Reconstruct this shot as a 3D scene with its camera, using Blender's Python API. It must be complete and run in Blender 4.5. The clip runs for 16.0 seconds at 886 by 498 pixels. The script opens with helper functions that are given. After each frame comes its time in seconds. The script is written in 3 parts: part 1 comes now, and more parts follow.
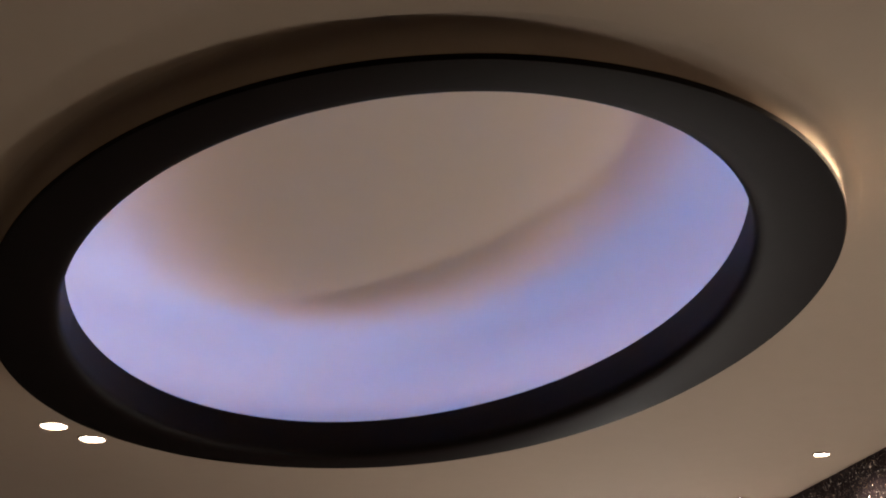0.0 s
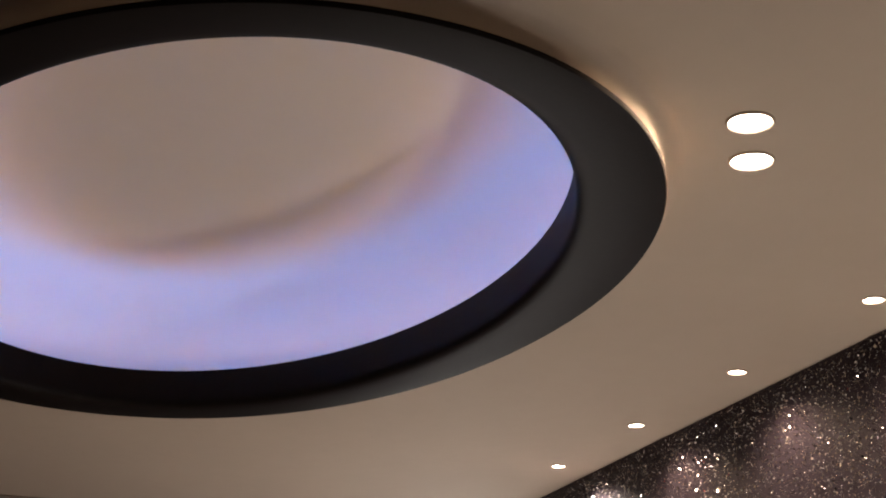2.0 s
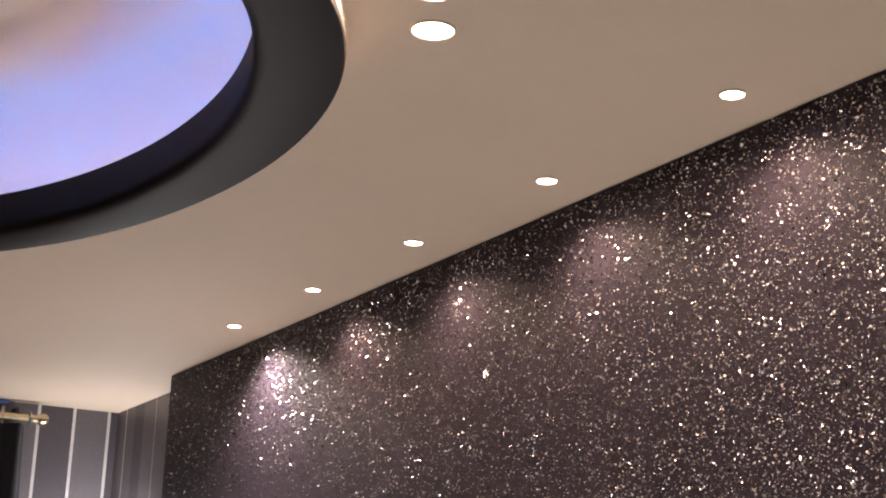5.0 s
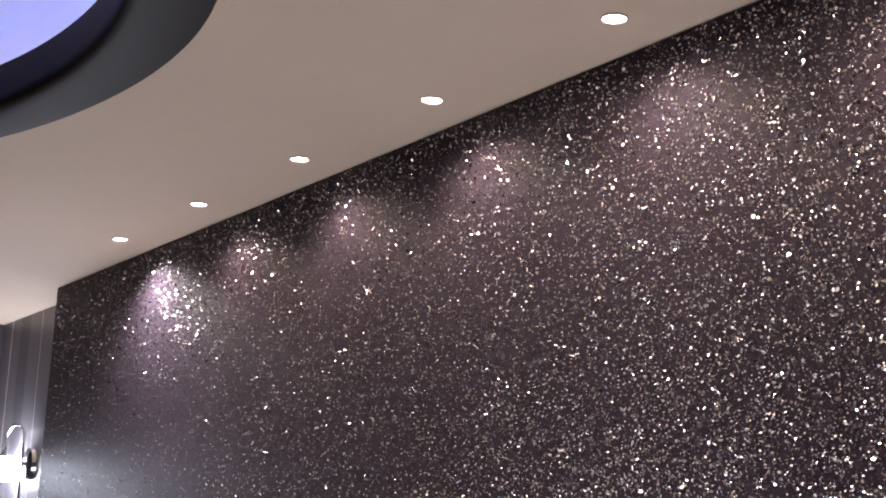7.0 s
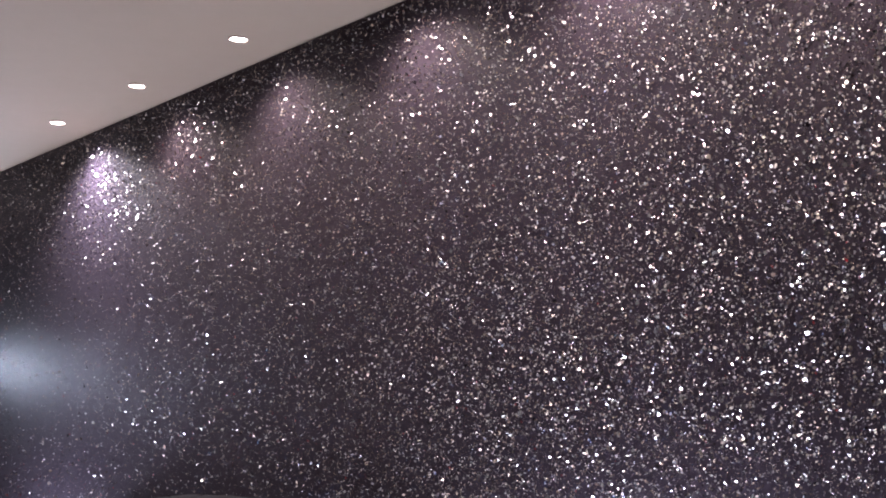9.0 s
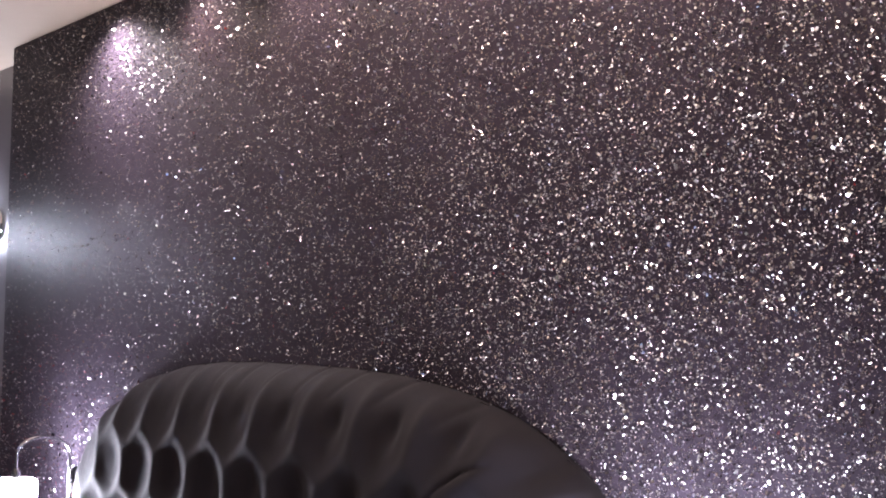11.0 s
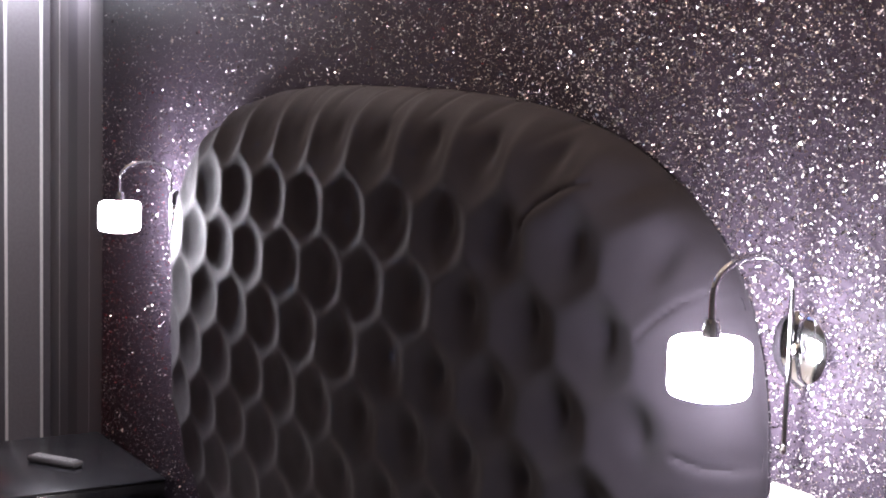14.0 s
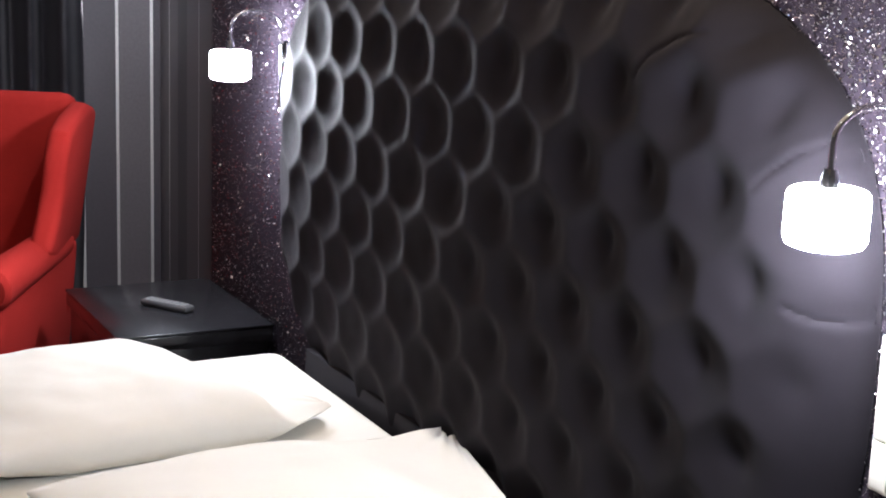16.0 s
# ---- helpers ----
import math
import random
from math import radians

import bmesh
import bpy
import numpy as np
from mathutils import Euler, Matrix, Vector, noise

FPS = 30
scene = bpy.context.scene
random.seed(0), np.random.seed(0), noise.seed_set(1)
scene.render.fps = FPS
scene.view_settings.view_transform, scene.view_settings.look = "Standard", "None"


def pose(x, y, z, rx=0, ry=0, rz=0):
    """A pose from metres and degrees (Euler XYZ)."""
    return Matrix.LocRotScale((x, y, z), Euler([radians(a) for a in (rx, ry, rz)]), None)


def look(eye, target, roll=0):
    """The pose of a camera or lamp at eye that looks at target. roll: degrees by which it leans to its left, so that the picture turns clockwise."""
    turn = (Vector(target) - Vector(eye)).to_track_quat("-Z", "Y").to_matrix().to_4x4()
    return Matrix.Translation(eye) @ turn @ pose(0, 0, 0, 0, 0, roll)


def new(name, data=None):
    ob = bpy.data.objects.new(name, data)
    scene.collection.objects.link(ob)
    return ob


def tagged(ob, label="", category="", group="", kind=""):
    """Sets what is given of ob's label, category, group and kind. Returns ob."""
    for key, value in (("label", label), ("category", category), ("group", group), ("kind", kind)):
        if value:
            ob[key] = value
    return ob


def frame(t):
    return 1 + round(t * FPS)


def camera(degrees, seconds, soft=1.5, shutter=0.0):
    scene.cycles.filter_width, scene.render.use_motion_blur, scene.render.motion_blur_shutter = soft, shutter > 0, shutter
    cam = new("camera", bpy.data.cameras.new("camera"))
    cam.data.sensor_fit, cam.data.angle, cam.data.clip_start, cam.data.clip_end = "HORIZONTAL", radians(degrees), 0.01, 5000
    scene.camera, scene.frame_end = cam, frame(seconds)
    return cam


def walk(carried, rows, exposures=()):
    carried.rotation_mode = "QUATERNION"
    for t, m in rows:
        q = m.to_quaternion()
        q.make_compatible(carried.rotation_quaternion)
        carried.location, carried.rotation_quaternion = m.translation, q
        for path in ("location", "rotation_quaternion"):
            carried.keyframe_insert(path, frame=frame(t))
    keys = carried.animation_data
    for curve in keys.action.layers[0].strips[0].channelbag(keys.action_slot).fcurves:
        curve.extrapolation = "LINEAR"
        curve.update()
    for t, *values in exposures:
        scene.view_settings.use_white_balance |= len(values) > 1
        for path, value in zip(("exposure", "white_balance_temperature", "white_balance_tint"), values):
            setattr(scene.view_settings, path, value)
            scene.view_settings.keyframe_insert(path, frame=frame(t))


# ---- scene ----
# A still viewer beside the bed turns the camera from the ceiling down to the bed.
cam = camera(2 * math.degrees(math.atan(784 / 2591)), 16.0, soft=2.0)
PATH = [
    (0.0, pose(4.2929, -1.5208, 1.6740, 111.772, -0.411, 79.736)),
    (0.5, pose(4.2867, -1.5081, 1.6799, 111.482, -0.968, 78.286)),
    (1.0, pose(4.2882, -1.4921, 1.6776, 111.228, -0.891, 77.135)),
    (1.5, pose(4.2857, -1.4849, 1.6743, 110.916, -1.041, 75.181)),
    (2.0, pose(4.2778, -1.4841, 1.6751, 110.351, -1.359, 72.878)),
    (2.5, pose(4.2680, -1.4708, 1.6800, 110.067, -1.494, 70.771)),
    (3.0, pose(4.2777, -1.4606, 1.6613, 110.009, -2.206, 66.944)),
    (3.5, pose(4.2772, -1.4582, 1.6688, 108.690, -1.975, 65.821)),
    (4.0, pose(4.2694, -1.4497, 1.6714, 107.399, -1.839, 64.050)),
    (4.5, pose(4.2586, -1.4335, 1.6832, 105.933, -1.552, 62.225)),
    (5.0, pose(4.2555, -1.4189, 1.6863, 105.370, -1.876, 60.733)),
    (5.2, pose(4.2599, -1.4232, 1.6881, 105.246, -1.826, 60.014)),
    (7.3, pose(4.2740, -1.3823, 1.6845, 101.869, -2.288, 56.138)),
    (7.5, pose(4.2714, -1.3807, 1.6791, 101.489, -2.260, 55.682)),
    (8.0, pose(4.2717, -1.3739, 1.6838, 100.054, -1.741, 55.059)),
    (8.5, pose(4.2681, -1.3669, 1.6730, 99.310, -2.133, 54.918)),
    (9.0, pose(4.2674, -1.3671, 1.6671, 98.276, -1.945, 54.744)),
    (9.2, pose(4.2673, -1.3664, 1.6663, 97.684, -1.696, 54.827)),
    (11.3, pose(4.2592, -1.4417, 1.6589, 92.496, -1.242, 54.918)),
    (11.5, pose(4.2587, -1.4506, 1.6574, 92.045, -1.312, 54.900)),
    (12.0, pose(4.2538, -1.4562, 1.6573, 90.325, -1.070, 55.109)),
    (12.5, pose(4.2444, -1.4408, 1.6425, 88.755, -1.176, 55.706)),
    (13.0, pose(4.2427, -1.4432, 1.6304, 87.332, -1.434, 55.976)),
    (13.5, pose(4.2383, -1.4397, 1.6190, 85.511, -1.331, 56.574)),
    (14.0, pose(4.2424, -1.4323, 1.6058, 83.343, -1.754, 58.493)),
    (14.5, pose(4.2421, -1.4245, 1.5915, 81.196, -1.665, 59.357)),
    (15.0, pose(4.2426, -1.4128, 1.5913, 79.611, -1.589, 60.013)),
    (15.5, pose(4.2450, -1.4207, 1.5966, 78.465, -1.510, 60.984)),
    (16.0, pose(4.2419, -1.4552, 1.5849, 77.773, -2.134, 62.472)),
]

EXPOSURES = [
    (0.0, -0.57, 6250, 10), (3.0, -0.16, 6050, 12), (5.0, 0.10, 5850, 13), (7.3, 0.06, 5150, 14), (9.0, 0.17, 4880, 16),
    (11.5, 0.52, 5250, 18), (14.0, 0.55, 5400, 16), (16.0, 0.46, 5130, 8),
]
walk(cam, PATH, EXPOSURES)

CEIL = 2.475
LEFT, RIGHT, BACK = -0.90, 5.60, -4.2
RING = Vector((2.034, -1.222, 0))
LIGHT_X = [0.775 + 0.4873 * k for k in range(7)]
SPOTS = [(2.789, -0.641), (2.683, -0.582), (1.161, -1.801), (1.064, -1.725)]
HEAD = (1.735, 1.0, 1.07, 0.588, 3.0)   # centre x, centre z, half width, half height, power
LAMPS = (0.61, 2.856)

# ---- world and lights ----
world = bpy.data.worlds.new("night")
scene.world = world
world.use_nodes = True
world.node_tree.nodes["Background"].inputs[0].default_value = (0.02, 0.02, 0.03, 1)
world.node_tree.nodes["Background"].inputs[1].default_value = 0.2


def spot_lamp(name, x, y, z, watts, colour, degrees, blend=0.6, radius=0.02, target=None):
    data = bpy.data.lights.new(name, "SPOT")
    data.energy, data.color, data.spot_size, data.spot_blend, data.shadow_soft_size = watts, colour, radians(degrees), blend, radius
    ob = new(name, data)
    ob.matrix_world = look((x, y, z), target or (x, y, 0))
    return ob


WARM = (1.0, 0.70, 0.44)
for k, lx in enumerate(LIGHT_X):
    spot_lamp("downlight_lamp", lx, -0.112, CEIL - 0.012, 36 if k == 0 else 9.0, (1.0, 0.79, 0.60) if k == 0 else WARM, 146, 0.75, 0.014)
for sx, sy in SPOTS:
    spot_lamp("gimbal_lamp", sx, sy, CEIL - 0.022, 7.5, WARM, 179, 0.08, 0.02)


# ---- materials ----
def material(name, colour, rough=0.5, metal=0.0, **extra):
    m = bpy.data.materials.new(name)
    m.use_nodes = True
    b = m.node_tree.nodes["Principled BSDF"]
    b.inputs["Base Color"].default_value = (*colour, 1)
    b.inputs["Roughness"].default_value = rough
    b.inputs["Metallic"].default_value = metal
    for key, value in extra.items():
        b.inputs[key.replace("_", " ")].default_value = value
    return m, m.node_tree, b


def noise_colour(tree, b, dark, light, scale, detail=6, second=None, bump=0.0, bump_scale=200.0, coords="Object"):
    """Colour that wanders between two tones at two scales, and a fine relief."""
    n, l = tree.nodes, tree.links
    tc = n.new("ShaderNodeTexCoord")
    t1, t2 = n.new("ShaderNodeTexNoise"), n.new("ShaderNodeTexNoise")
    t1.inputs["Scale"].default_value, t1.inputs["Detail"].default_value = scale, detail
    t2.inputs["Scale"].default_value, t2.inputs["Detail"].default_value = second or scale * 14, 4
    for t in (t1, t2):
        l.new(tc.outputs[coords], t.inputs["Vector"])
    add = n.new("ShaderNodeMath")
    add.operation = "MULTIPLY_ADD"
    l.new(t2.outputs["Fac"], add.inputs[0])
    add.inputs[1].default_value = 0.4
    sub = n.new("ShaderNodeMath")
    sub.operation = "MULTIPLY_ADD"
    l.new(t1.outputs["Fac"], sub.inputs[0])
    sub.inputs[1].default_value, sub.inputs[2].default_value = 1.2, -0.3
    l.new(sub.outputs[0], add.inputs[2])
    mix = n.new("ShaderNodeMix")
    mix.data_type = "RGBA"
    l.new(add.outputs[0], mix.inputs[0])
    mix.inputs[6].default_value, mix.inputs[7].default_value = (*dark, 1), (*light, 1)
    l.new(mix.outputs[2], b.inputs["Base Color"])
    if bump:
        t3, bp = n.new("ShaderNodeTexNoise"), n.new("ShaderNodeBump")
        t3.inputs["Scale"].default_value = bump_scale
        l.new(tc.outputs[coords], t3.inputs["Vector"])
        bp.inputs["Strength"].default_value, bp.inputs["Distance"].default_value = bump, 0.002
        l.new(t3.outputs["Fac"], bp.inputs["Height"])
        l.new(bp.outputs[0], b.inputs["Normal"])


def noisy(name, dark, light, scale, rough=0.5, metal=0.0, bump=0.0, bump_scale=200.0, **extra):
    m, tree, b = material(name, light, rough, metal, **extra)
    noise_colour(tree, b, dark, light, scale, bump=bump, bump_scale=bump_scale)
    return m


def glowing(name, colour, strength):
    m, tree, b = material(name, (0.9, 0.9, 0.9), 0.3)
    b.inputs["Emission Color"].default_value = (*colour, 1)
    b.inputs["Emission Strength"].default_value = strength
    return m


CREAM = noisy("cream_emulsion", (0.48, 0.39, 0.300), (0.55, 0.452, 0.352), 1.3, 0.75, bump=0.08, bump_scale=260, Specular_IOR_Level=0.25)
HATCH = noisy("hatch_paint", (0.33, 0.27, 0.21), (0.38, 0.315, 0.245), 3.0, 0.5, bump=0.05)
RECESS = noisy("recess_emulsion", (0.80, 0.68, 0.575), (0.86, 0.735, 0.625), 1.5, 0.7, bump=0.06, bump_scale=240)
BLACK_RING = noisy("black_satin_lacquer", (0.0062, 0.0040, 0.0034), (0.0105, 0.0070, 0.0060), 5.0, 0.58, bump=0.05, bump_scale=120, Specular_IOR_Level=0.09)
VELVET = noisy("black_upholstery", (0.0092, 0.0076, 0.0104), (0.0150, 0.0126, 0.0168), 3.0, 0.76, bump=0.2, bump_scale=900, Specular_IOR_Level=0.10, Sheen_Weight=0.03, Sheen_Roughness=0.5)
LINEN = noisy("white_linen", (0.70, 0.69, 0.645), (0.765, 0.755, 0.71), 4.0, 0.8, bump=0.25, bump_scale=700)
BLACK_TABLE = noisy("black_table_lacquer", (0.010, 0.010, 0.012), (0.018, 0.018, 0.021), 6.0, 0.22, Coat_Weight=0.3)
TABLE_GLASS = noisy("black_glass", (0.008, 0.008, 0.010), (0.014, 0.014, 0.016), 4.0, 0.24)
RED = noisy("red_wool", (0.25, 0.013, 0.010), (0.35, 0.021, 0.016), 5.0, 0.9, bump=0.4, bump_scale=500, Specular_IOR_Level=0.15)
CHROME = noisy("chrome", (0.72, 0.72, 0.74), (0.82, 0.82, 0.84), 8.0, 0.10, 1.0)
BRASS = noisy("pale_brass", (0.55, 0.46, 0.30), (0.68, 0.58, 0.40), 8.0, 0.25, 1.0)
CURTAIN = noisy("black_satin_cloth", (0.010, 0.009, 0.014), (0.022, 0.020, 0.028), 6.0, 0.5, bump=0.2, bump_scale=600, Sheen_Weight=0.2)
PLASTIC = noisy("white_plastic", (0.70, 0.67, 0.58), (0.76, 0.73, 0.64), 20.0, 0.35)
GREY_PLASTIC = noisy("dark_grey_plastic", (0.025, 0.025, 0.028), (0.045, 0.045, 0.05), 30.0, 0.6)
RUBBER = noisy("pale_rubber", (0.14, 0.14, 0.15), (0.20, 0.20, 0.21), 30.0, 0.6)
CARPET = noisy("dark_carpet", (0.05, 0.04, 0.045), (0.10, 0.08, 0.085), 4.0, 0.95, bump=0.5, bump_scale=400)
PLASTER = noisy("grey_plaster", (0.17, 0.15, 0.15), (0.22, 0.19, 0.19), 2.0, 0.7, bump=0.1)
WOOD = noisy("dark_wood", (0.03, 0.018, 0.012), (0.06, 0.035, 0.022), 12.0, 0.4)
NAVY = noisy("navy_gloss", (0.05, 0.09, 0.26), (0.09, 0.14, 0.36), 6.0, 0.3)
SLOT = noisy("dark_slot", (0.02, 0.016, 0.014), (0.03, 0.025, 0.02), 20.0, 0.6)
LED_BLUE = glowing("blue_led", (0.09, 0.31, 1.0), 33.0)
# added glow that stands in for warm room light on the recess top
WARM_FILL = glowing("warm_fill", (1.0, 0.60, 0.36), 11.5)
LENS = glowing("warm_lamp_glass", (1.0, 0.80, 0.62), 30.0)
LENS_BIG = glowing("bright_lamp_glass", (1.0, 0.84, 0.68), 45.0)
SHADE = glowing("lit_crystal_glass", (1.0, 0.88, 0.75), 195.0)
SHADE_BRIGHT = glowing("brightly_lit_crystal_glass", (1.0, 0.88, 0.77), 245.0)
SHADE_CORNER = glowing("softly_lit_crystal_glass", (1.0, 0.92, 0.83), 125.0)


def glitter_material():
    """Glitter wallpaper: fine silver flakes and a few large ones, each tilted its own way, in a dark violet binder."""
    m, tree, b = material("glitter_wallpaper", (0.3, 0.27, 0.3), 0.2, 1.0, Specular_IOR_Level=0.05)
    n, l = tree.nodes, tree.links
    tc, sep, com = n.new("ShaderNodeTexCoord"), n.new("ShaderNodeSeparateXYZ"), n.new("ShaderNodeCombineXYZ")
    l.new(tc.outputs["Object"], sep.inputs[0])
    l.new(sep.outputs[0], com.inputs[0])
    l.new(sep.outputs[2], com.inputs[1])
    geo = n.new("ShaderNodeNewGeometry")

    def flakes(scale, gain, base):
        """Mask and normal of one grade of flakes; gain and base set how many there are and how large."""
        v = n.new("ShaderNodeTexVoronoi")
        v.voronoi_dimensions = "2D"
        v.inputs["Scale"].default_value = scale
        l.new(com.outputs[0], v.inputs["Vector"])
        s, k, a, nm = (n.new("ShaderNodeVectorMath") for _ in range(4))
        s.operation, k.operation, a.operation, nm.operation = "SUBTRACT", "SCALE", "ADD", "NORMALIZE"
        l.new(v.outputs["Color"], s.inputs[0])
        s.inputs[1].default_value = (0.5, 0.5, 0.5)
        l.new(s.outputs[0], k.inputs[0])
        k.inputs["Scale"].default_value = GLITTER_TILT
        l.new(geo.outputs["Normal"], a.inputs[0])
        l.new(k.outputs[0], a.inputs[1])
        l.new(a.outputs[0], nm.inputs[0])
        w = n.new("ShaderNodeTexWhiteNoise")
        w.noise_dimensions = "3D"
        l.new(v.outputs["Color"], w.inputs["Vector"])
        size, less = n.new("ShaderNodeMath"), n.new("ShaderNodeMath")
        size.operation, less.operation = "MULTIPLY_ADD", "LESS_THAN"
        l.new(w.outputs["Value"], size.inputs[0])
        size.inputs[1].default_value, size.inputs[2].default_value = gain, base
        l.new(v.outputs["Distance"], less.inputs[0])
        l.new(size.outputs[0], less.inputs[1])
        return less, nm

    fine, fine_normal = flakes(GLITTER_SCALE, 1.0, -0.68)
    large, large_normal = flakes(GLITTER_SCALE * 0.55, 2.4, -2.00)
    pick = n.new("ShaderNodeMix")
    pick.data_type = "VECTOR"
    l.new(large.outputs[0], pick.inputs[0])
    l.new(fine_normal.outputs[0], pick.inputs[4])
    l.new(large_normal.outputs[0], pick.inputs[5])
    either = n.new("ShaderNodeMath")
    either.operation = "MAXIMUM"
    l.new(fine.outputs[0], either.inputs[0])
    l.new(large.outputs[0], either.inputs[1])
    flat = n.new("ShaderNodeMix")
    flat.data_type = "VECTOR"
    l.new(either.outputs[0], flat.inputs[0])
    l.new(geo.outputs["Normal"], flat.inputs[4])
    l.new(pick.outputs[1], flat.inputs[5])
    l.new(flat.outputs[1], b.inputs["Normal"])
    rough = n.new("ShaderNodeMapRange")
    l.new(either.outputs[0], rough.inputs[0])
    rough.inputs[3].default_value, rough.inputs[4].default_value = 0.6, GLITTER_ROUGH
    l.new(rough.outputs[0], b.inputs["Roughness"])
    big = n.new("ShaderNodeTexNoise")
    big.inputs["Scale"].default_value = 2.5
    l.new(com.outputs[0], big.inputs["Vector"])
    ramp = n.new("ShaderNodeValToRGB")
    ramp.color_ramp.elements[0].color, ramp.color_ramp.elements[1].color = (0.0275, 0.0212, 0.0305, 1), (0.0410, 0.0322, 0.0450, 1)
    l.new(big.outputs["Fac"], ramp.inputs[0])
    mix = n.new("ShaderNodeMix")
    mix.data_type = "RGBA"
    l.new(either.outputs[0], mix.inputs[0])
    l.new(ramp.outputs[0], mix.inputs[6])
    shine = n.new("ShaderNodeMix")
    shine.data_type = "RGBA"
    l.new(large.outputs[0], shine.inputs[0])
    shine.inputs[6].default_value, shine.inputs[7].default_value = (0.36, 0.335, 0.335, 1), (0.90, 0.87, 0.86, 1)
    l.new(shine.outputs[2], mix.inputs[7])
    l.new(mix.outputs[2], b.inputs["Base Color"])
    l.new(either.outputs[0], b.inputs["Metallic"])
    return m


GLITTER_SCALE, GLITTER_TILT, GLITTER_ROUGH = 320.0, 1.3, 0.18
GLITTER = glitter_material()


def stripe_material(name, axis, start, stops=None, rate=4.0):
    """Vertical stripes 12.5 cm wide, dark and pewter by turns, with a thin silver line at each joint."""
    m, tree, b = material(name, (0.1, 0.1, 0.1), 0.4)
    n, l = tree.nodes, tree.links
    tc, sep = n.new("ShaderNodeTexCoord"), n.new("ShaderNodeSeparateXYZ")
    l.new(tc.outputs["Object"], sep.inputs[0])
    off, fr = n.new("ShaderNodeMath"), n.new("ShaderNodeMath")
    off.operation, fr.operation = "MULTIPLY_ADD", "FRACT"
    l.new(sep.outputs[axis], off.inputs[0])
    off.inputs[1].default_value, off.inputs[2].default_value = rate, rate * (2.0 - start)
    l.new(off.outputs[0], fr.inputs[0])

    def ramp(stops):
        r = n.new("ShaderNodeValToRGB")
        r.color_ramp.interpolation = "CONSTANT"
        e = r.color_ramp.elements
        e[0].position, e[0].color = 0.0, (*stops[0][1], 1)
        e[1].position, e[1].color = stops[1][0], (*stops[1][1], 1)
        for p, c in stops[2:]:
            e.new(p).color = (*c, 1)
        l.new(fr.outputs[0], r.inputs[0])
        return r

    line, dark, light = (0.74, 0.72, 0.71), (0.065, 0.057, 0.066), (0.125, 0.112, 0.122)
    look_of = {"line": (line, 0.55, 0.32), "dark": (dark, 0.15, 0.42), "light": (light, 0.25, 0.38)}
    stops = stops or [(0, "line"), (0.04, "dark"), (0.5, "line"), (0.54, "light")]
    col = ramp([(p, look_of[k][0]) for p, k in stops])
    grain = n.new("ShaderNodeTexNoise")
    grain.inputs["Scale"].default_value, grain.inputs["Detail"].default_value = 90, 6
    l.new(tc.outputs["Object"], grain.inputs["Vector"])
    mul = n.new("ShaderNodeMix")
    mul.data_type, mul.blend_type = "RGBA", "MULTIPLY"
    mul.inputs[0].default_value = 0.35
    l.new(col.outputs[0], mul.inputs[6])
    l.new(grain.outputs["Fac"], mul.inputs[7])
    l.new(mul.outputs[2], b.inputs["Base Color"])
    met = ramp([(p, (look_of[k][1],) * 3) for p, k in stops])
    l.new(met.outputs[0], b.inputs["Metallic"])
    rgh = ramp([(p, (look_of[k][2],) * 3) for p, k in stops])
    l.new(rgh.outputs[0], b.inputs["Roughness"])
    return m


STRIPE_SIDE = stripe_material("striped_wallpaper_side", 1, -0.187)
STRIPE_BACK = stripe_material("striped_wallpaper_back", 0, -0.90, [(0, "light"), (0.105, "line"), (0.112, "light"), (0.205, "dark"), (0.305, "light"), (0.43, "line"), (0.437, "light"), (0.56, "dark"), (0.66, "light")], 1.0)


# ---- mesh helpers ----
def link_mesh(name, bm, mat, parent=None, label="", smooth=True):
    me = bpy.data.meshes.new(name)
    bmesh.ops.recalc_face_normals(bm, faces=bm.faces)
    bm.to_mesh(me)
    bm.free()
    me.materials.append(mat)
    if smooth:
        for p in me.polygons:
            p.use_smooth = True
        me.set_sharp_from_angle(angle=radians(35))
    ob = new(name, me)
    if parent:
        ob.parent = parent
    if label:
        ob["label"] = label
    return ob


def part(name, bm, mat, parent, label=""):
    return link_mesh(name, bm, mat, parent, label)


def empty(name, m=None):
    ob = new(name)
    if m:
        ob.matrix_basis = m
    return ob


def box_bm(x0, x1, y0, y1, z0, z1, bevel=0.0, seg=2, bm=None):
    bm = bm or bmesh.new()
    made = bmesh.ops.create_cube(bm, size=1.0, matrix=Matrix.Translation(((x0 + x1) / 2, (y0 + y1) / 2, (z0 + z1) / 2)) @ Matrix.Diagonal((x1 - x0, y1 - y0, z1 - z0, 1)))
    if bevel:
        edges = list({e for v in made["verts"] for e in v.link_edges})
        bmesh.ops.bevel(bm, geom=edges, offset=bevel, segments=seg, profile=0.5, affect="EDGES")
    return bm


def lathe_bm(profile, steps=32, bm=None, at=(0, 0, 0)):
    """A turned form about z from (radius, height) pairs."""
    bm = bm or bmesh.new()
    rings = []
    for r, h in profile:
        if r < 1e-6:
            rings.append([bm.verts.new((at[0], at[1], at[2] + h))])
        else:
            rings.append([bm.verts.new((at[0] + r * math.cos(2 * math.pi * k / steps), at[1] + r * math.sin(2 * math.pi * k / steps), at[2] + h)) for k in range(steps)])
    for a, b in zip(rings, rings[1:]):
        for k in range(steps):
            q = [a[k % len(a)], a[(k + 1) % len(a)], b[(k + 1) % len(b)], b[k % len(b)]]
            q = list(dict.fromkeys(q))
            if len(q) > 2:
                bm.faces.new(q)
    return bm


